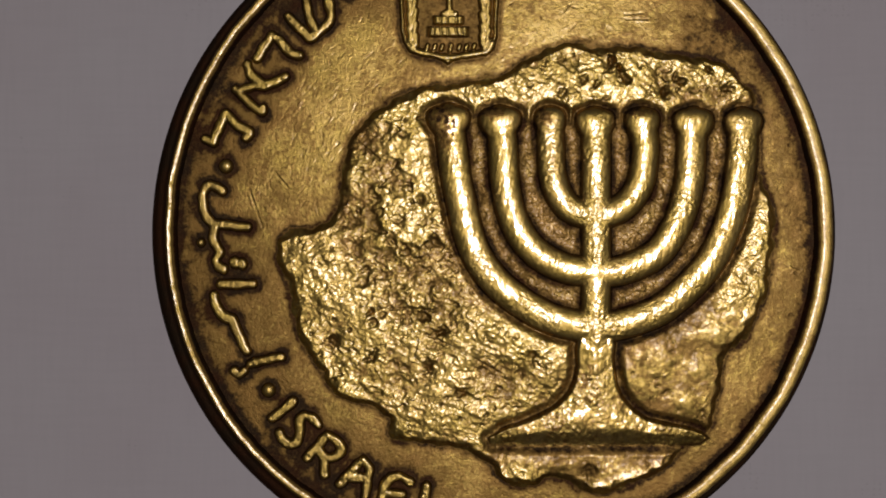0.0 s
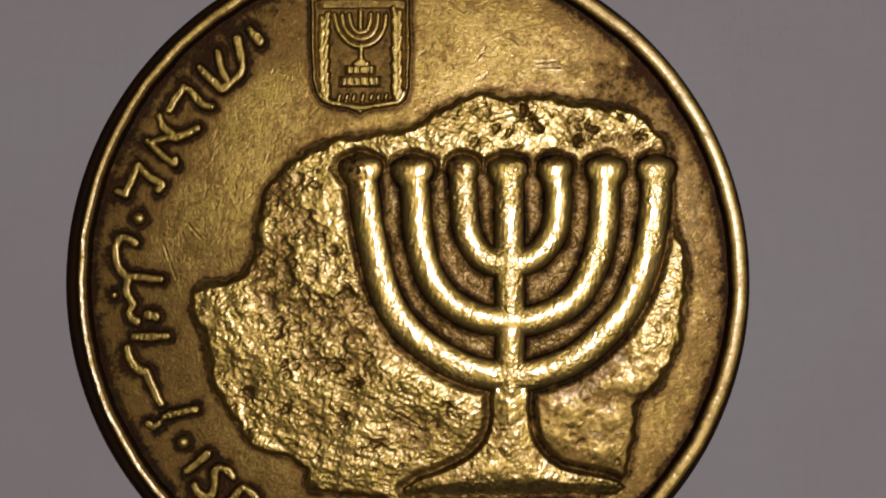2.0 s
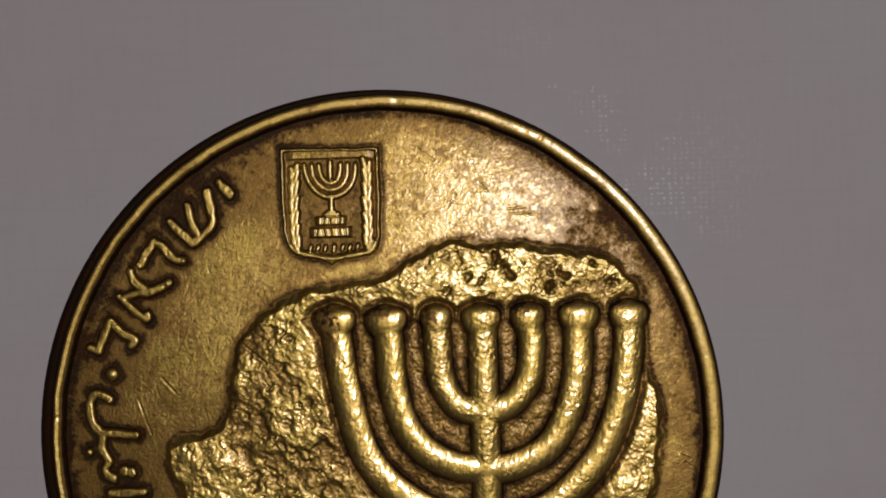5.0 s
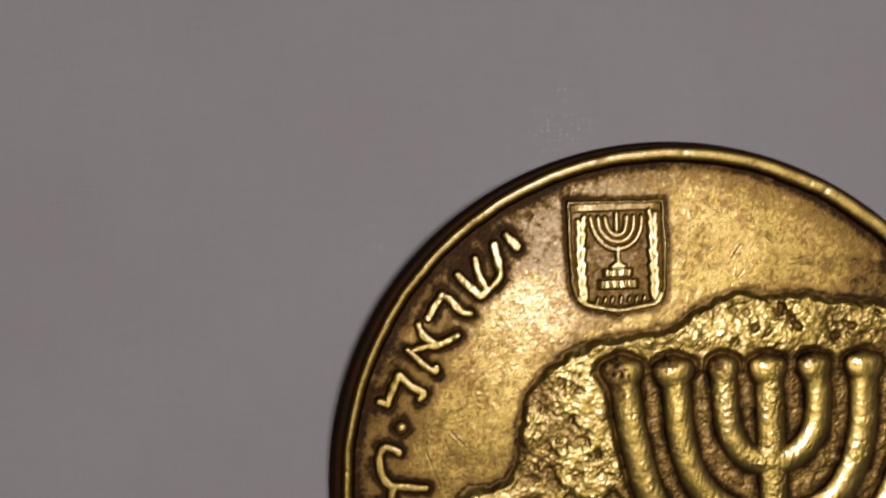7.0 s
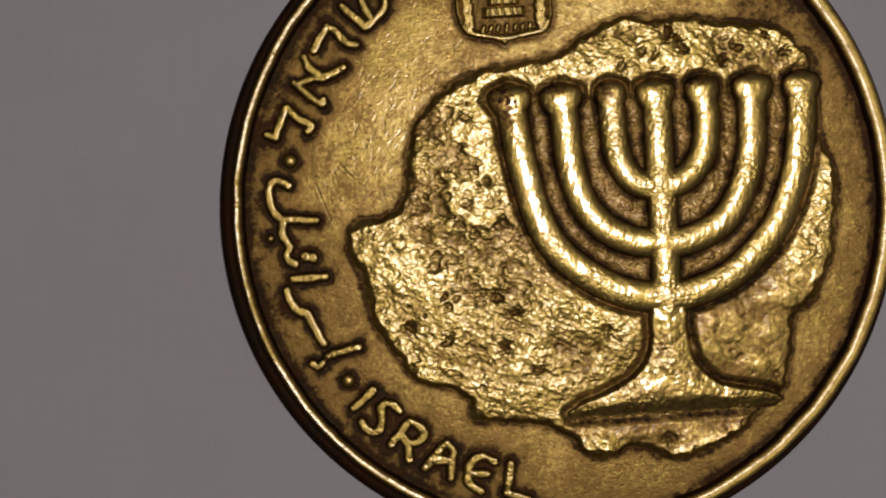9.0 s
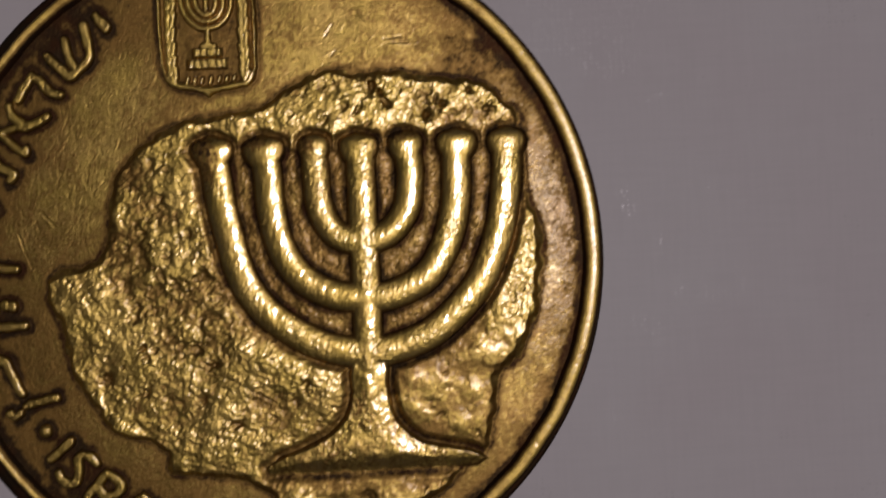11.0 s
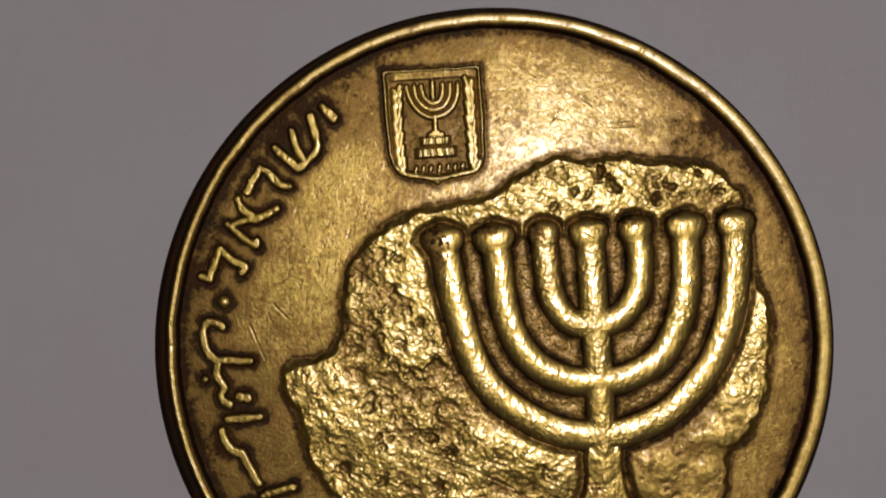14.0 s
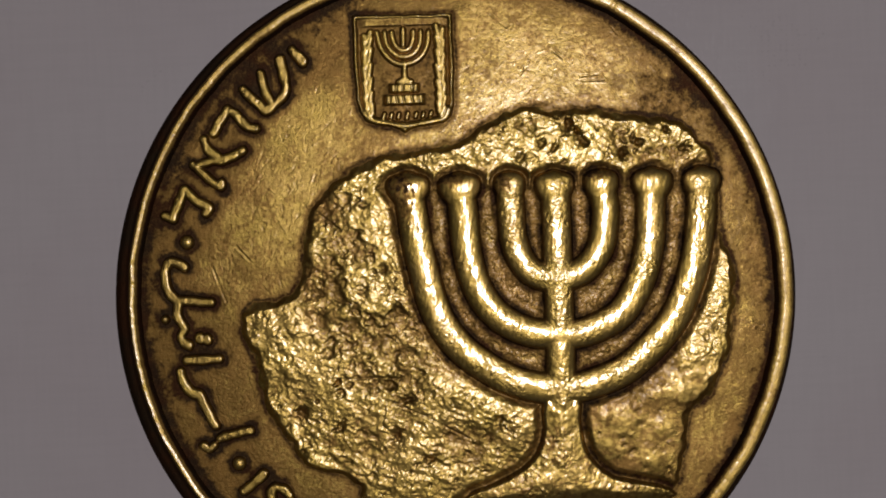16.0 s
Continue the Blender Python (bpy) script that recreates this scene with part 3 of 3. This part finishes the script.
small([spline(a) for a in SMALL_ARMS] + SMALL_STEMS + [[(-1.68, 7.03), (-1.28, 7.03)], [(-1.58, 7.09), (-1.40, 7.09)]], 0.080, 0.10, "small_lampstand")
for side, branch in zip((1, -1), BRANCHES):
    leaves = []
    line = spline(branch, 3)[::2]
    for a, b in zip(line[:-1], line[1:]):
        w = (b - a) / np.linalg.norm(b - a)
        out = np.array((-w[1], w[0])) * side
        leaves += [[b + 0.02 * out, a + 0.10 * out - 0.02 * w], [b - 0.05 * out + 0.10 * w, a - 0.11 * out + 0.10 * w]]
    small(leaves, 0.10, 0.11, "wreath_branch")


def block(x, y, wide, tall, joints):
    """One step of the little pedestal, a row of squared stones."""
    global height
    q = np.maximum(np.abs(X - x) / wide, np.abs(Y - y) / tall)
    claim(q < 1, "pedestal", shield)
    body = 0.02 + 0.115 * (1 - smooth(0.72, 1.0, q)) + 0.6 * dent
    for k in range(1, joints):
        body -= 0.035 * np.exp(-((X - x + wide - 2 * wide * k / joints + 0.03 * mid) / 0.035) ** 2)
    height = np.where(q < 1, np.maximum(height, body), height)


block(-1.51, 6.82, 0.52, 0.155, 4)
block(-1.51, 6.455, 0.71, 0.175, 6)
for x, y, tall in ((-2.19, 5.95, 0.07), (-1.95, 5.95, 0.06), (-1.72, 5.94, 0.07), (-1.44, 5.93, 0.09), (-1.16, 5.95, 0.06), (-0.93, 5.95, 0.06), (-0.68, 5.98, 0.05)):
    small([[(x - 0.02, y - tall), (x + 0.02, y + tall)]], 0.062, 0.09, "bar")

# Tarnish: left where fingers do not rub (round the letters, along the rim, beside the relief), broken up by blotches;
# shade round the lampstand is painted in too.
blot = 0.5 + 0.22 * grainy(0.5) + 0.12 * grainy(0.18)
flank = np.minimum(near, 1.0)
tarnish_shade = 0.41 + 0.05 * broad + 0.12 * (blot - 0.5) + 0.035 * fine + 0.05 * grainy(0.09) * (0.5 + blot)
tarnish_shade += (0.05 + 0.40 * blot) * smooth(1.2, 0.3, RING_IN[2] - rin + 1.0 * (blot - 0.5)) + 0.45 * smooth(0.45, 0.12, RING_IN[2] - rin + 0.25 * (blot - 0.5))
tarnish_shade += (0.30 + 0.7 * blot) * np.exp(-(np.maximum(legend - 0.15, 0) / 0.16) ** 2) + 0.10 * np.exp(-(legend / 0.6) ** 2)
tarnish_shade += 0.10 * smooth(7.6, 8.8, rin) * smooth(-1.0, -4.0, X)
tarnish_shade += 0.50 * np.exp(-((edge + 0.06) / 0.09) ** 2)
tarnish_shade += 0.36 * np.exp(-(((X - 7.2) / 1.8) ** 2 + ((Y - 6.3) / 1.5) ** 2)) * (0.4 + blot)
tarnish_shade -= 0.10 * smooth(1.2, 0.4, np.hypot((X - 2.2) / 4.2, (Y - 7.6) / 2.6) + 0.3 * (blot - 0.5))
tarnish_shade -= 0.08 * smooth(1.2, 0.5, np.hypot((X + 5.6) / 2.4, (Y - 4.2) / 3.6) + 0.3 * (blot - 0.5))
crust = smooth(0.7, 1.6, 0.8 * grainy(0.13) + 0.7 * grainy(0.4))                 # flakes of old dirt, thickest inside the rim
tarnish_shade += 0.10 * crust * smooth(8.2, 9.8, rin + 0.5 * (blot - 0.5)) * (1 - 0.5 * smooth(1.0, 4.0, Y) * smooth(-3.0, 0.0, X))
on_stone = edge > 0.02
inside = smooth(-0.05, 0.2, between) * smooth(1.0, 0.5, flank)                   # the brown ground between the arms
grimy = sum(smooth(1.0, 0.2, np.hypot((X - x) / w, (Y - y) / h) + 0.25 * sharp) for x, y, w, h in ((-1.75, 3.75, 0.55, 0.5), (-0.1, 3.85, 0.6, 0.3), (1.55, 3.75, 0.35, 0.35), (4.6, 3.85, 0.5, 0.2), (-1.6, 3.1, 0.3, 0.8)))      # old dirt left on some of the cups
# Darker in the low places and towards the lampstand.
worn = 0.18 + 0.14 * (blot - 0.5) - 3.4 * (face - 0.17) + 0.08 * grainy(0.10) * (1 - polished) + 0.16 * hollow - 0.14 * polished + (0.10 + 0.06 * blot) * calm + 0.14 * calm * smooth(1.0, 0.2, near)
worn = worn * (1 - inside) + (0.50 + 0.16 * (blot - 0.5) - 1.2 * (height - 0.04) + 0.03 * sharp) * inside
# Shade is painted into the colour of the trench round the lampstand.
tarnish_shade = np.where(on_stone, np.clip(worn, 0.02, 0.8) + 0.48 * (1 - 0.35 * smooth(-3.4, -4.6, Y)) * np.exp(-(np.maximum(flank - 0.10, 0) / (0.13 - 0.06 * smooth(-3.4, -4.6, Y))) ** 2) * (0.8 + 0.4 * blot), tarnish_shade)
# The sides of arms and cups are painted darker, as shaded roundings.
tarnish_shade = np.where(near < 0.0, 0.60 * smooth(-0.15, 0.03, near) + 0.14 * (blot - 0.12) + (0.14 * rough + 0.24 * smooth(-3.2, -4.6, Y) + 0.16 * knot) * (0.6 + 0.4 * sharp) + 0.75 * grimy, tarnish_shade)
around = np.exp(-((plate + 0.08) / 0.09) ** 2)
tarnish_shade = np.where((plate > -0.4) & (plate <= 0), tarnish_shade + 0.5 * around, tarnish_shade)
tarnish_shade = np.where(plate > 0, 0.72 - 8.0 * np.clip(height - 0.03, 0, 0.08) + 0.16 * (blot - 0.5) + 0.06 * fine, tarnish_shade)
tarnish_shade = np.where(legend < 0.16, 0.08 + 0.90 * smooth(0.11, 0.158, legend) + 0.30 * (blot - 0.35), tarnish_shade)
tarnish_shade = np.clip(tarnish_shade, 0, 1)
polish = np.where(near < 0, np.clip(1 - 0.8 * rough - grimy - 0.5 * smooth(-3.2, -4.6, Y) - 0.7 * knot, 0, 1), 0.0)
matte = np.where(on_stone & (near > 0), np.clip(0.035 + 0.03 * grainy(0.16), 0, 0.3) * (1 - 0.8 * polished), 0.0)    # the cast stone face never took a polish

height, tarnish_shade = soften(height, 0.024), np.clip(soften(tarnish_shade, 0.040), 0, 1)
gy, gx = np.gradient(height, CELL)
normal = np.dstack((-gx, -gy, np.ones_like(gx)))
normal /= np.linalg.norm(normal, axis=2, keepdims=True)
place = np.dstack((X, Y, height + FIELD)) * MM
kept = rin < RING_IN[2] + 0.02

coin = tagged(new("coin"), "round worn brass-coloured coin lying face up on grey surface", "coin")


def struck(name, mask, parent, label):
    """The piece of the struck face that belongs to one part of the design."""
    j, i = np.nonzero(mask)
    corners = np.stack((j * N + i, j * N + i + 1, (j + 1) * N + i + 1, (j + 1) * N + i), 1)
    used, faces = np.unique(corners, return_inverse=True)
    faces = faces.reshape(-1, 4)
    data = bpy.data.meshes.new(name)
    data.vertices.add(len(used))
    data.vertices.foreach_set("co", place.reshape(-1, 3)[used].astype(np.float32).ravel())
    data.loops.add(faces.size)
    data.loops.foreach_set("vertex_index", faces.astype(np.int32).ravel())
    data.polygons.add(len(faces))
    data.polygons.foreach_set("loop_start", np.arange(0, faces.size, 4, dtype=np.int32))
    data.polygons.foreach_set("loop_total", np.full(len(faces), 4, np.int32))
    data.update(calc_edges=True)
    data.polygons.foreach_set("use_smooth", np.ones(len(faces), bool))
    layer = data.attributes.new("tarnish_shade", "FLOAT", "POINT")
    layer.data.foreach_set("value", tarnish_shade.ravel()[used].astype(np.float32))
    layer = data.attributes.new("matte", "FLOAT", "POINT")
    layer.data.foreach_set("value", matte.ravel()[used].astype(np.float32))
    layer = data.attributes.new("polish", "FLOAT", "POINT")
    layer.data.foreach_set("value", polish.ravel()[used].astype(np.float32))
    data.normals_split_custom_set_from_vertices(normal.reshape(-1, 3)[used])
    data.materials.append(BRASS)
    ob = new(name, data)
    ob.parent = parent
    if label:
        tagged(ob, label)
    return ob


built = {}
held = kept[:-1, :-1] & kept[1:, 1:] & kept[:-1, 1:] & kept[1:, :-1]
for key, (name, above, label) in names.items():
    mask = (owner[:-1, :-1] == key) & held
    if mask.any():
        built[key] = struck(name, mask, built.get(above, coin), label)


# The rim and the edge: turned round the coin, the rim's ring a little off centre, with small nicks.
def reach_to(circle, a):
    c, s = math.cos(a), math.sin(a)
    b = circle[0] * c + circle[1] * s
    return b + math.sqrt(b * b - circle[0] ** 2 - circle[1] ** 2 + circle[2] ** 2)


def make_rim():
    bm = bmesh.new()
    layer = bm.verts.layers.float.new("tarnish_shade")
    steps = 1440
    rings = []
    for k in range(steps):
        a = 2 * math.pi * k / steps
        c, s = math.cos(a), math.sin(a)
        wob = noise.noise((c * 9, s * 9, 0.0)) * 0.035 + noise.noise((c * 25, s * 25, 5.0)) * 0.014 + noise.noise((c * 60, s * 60, 3.0)) * 0.012 + noise.noise((c * 140, s * 140, 2.0)) * 0.008
        nick = max(0.0, noise.noise((c * 33, s * 33, 9.0)) - 0.42) * 0.05 + max(0.0, noise.noise((c * 150, s * 150, 4.0)) - 0.25) * 0.012 + 0.018 * math.exp(-((a - 1.503) / 0.012) ** 2)
        i, o, w = reach_to(RING_IN, a) + wob, reach_to(RING_OUT, a) + 0.6 * wob, reach_to(EDGE, a)
        mid_r = (i + o) / 2
        flat = THICK - nick
        shoulder = w - o
        # Radius, height and darkness; the shoulder and the edge are nearly black.
        profile = [(i - 0.16, FIELD - 0.10, 1.0), (i - 0.10, FIELD + 0.02, 1.0), (i - 0.04, FIELD + 0.12, 1.1), (i + 0.01, flat - 0.06, 0.7),
                   (i + 0.05, flat - 0.024, 0.26), (mid_r - 0.04, flat - 0.010, 0.18), (mid_r + 0.05, flat - 0.002, 0.16), (o - 0.05, flat, 0.18), (o - 0.01, flat - 0.03, 0.30),
                   (o + 0.12 * shoulder, flat - 0.08, 1.2), (o + 0.35 * shoulder, flat - 0.12, 1.3), (o + 0.50 * shoulder, flat - 0.11, 1.05), (o + 0.62 * shoulder, flat - 0.14, 1.3), (o + 0.85 * shoulder, flat - 0.16, 1.3),
                   (w, flat - 0.28, 1.3), (w, 0.35, 1.2), (w - 0.06, 0.14, 1.0), (w - 0.22, 0.02, 0.9), (w - 0.5, 0.0, 0.9)]
        ring = []
        for r, z, t in profile:
            v = bm.verts.new((r * c * MM, r * s * MM, z * MM))
            v[layer] = t + (0.30 * max(0.0, noise.noise((c * 14, s * 14, r * 3))) + 0.35 * max(0.0, noise.noise((c * 90, s * 90, r * 9)) - 0.15)) * (t < 0.4)
            ring.append(v)
        rings.append(ring)
    for k in range(steps):
        p, q = rings[k], rings[(k + 1) % steps]
        for n in range(len(p) - 1):
            bm.faces.new((p[n + 1], q[n + 1], q[n], p[n])).smooth = True
    bm.faces.new([r[-1] for r in reversed(rings)])
    bmesh.ops.recalc_face_normals(bm, faces=bm.faces)
    data = bpy.data.meshes.new("rim")
    bm.to_mesh(data)
    bm.free()
    data.materials.append(BRASS_RIM)
    ob = new("rim", data)
    ob.parent = coin
    return tagged(ob, "raised bright rim with a nearly black shoulder")


make_rim()
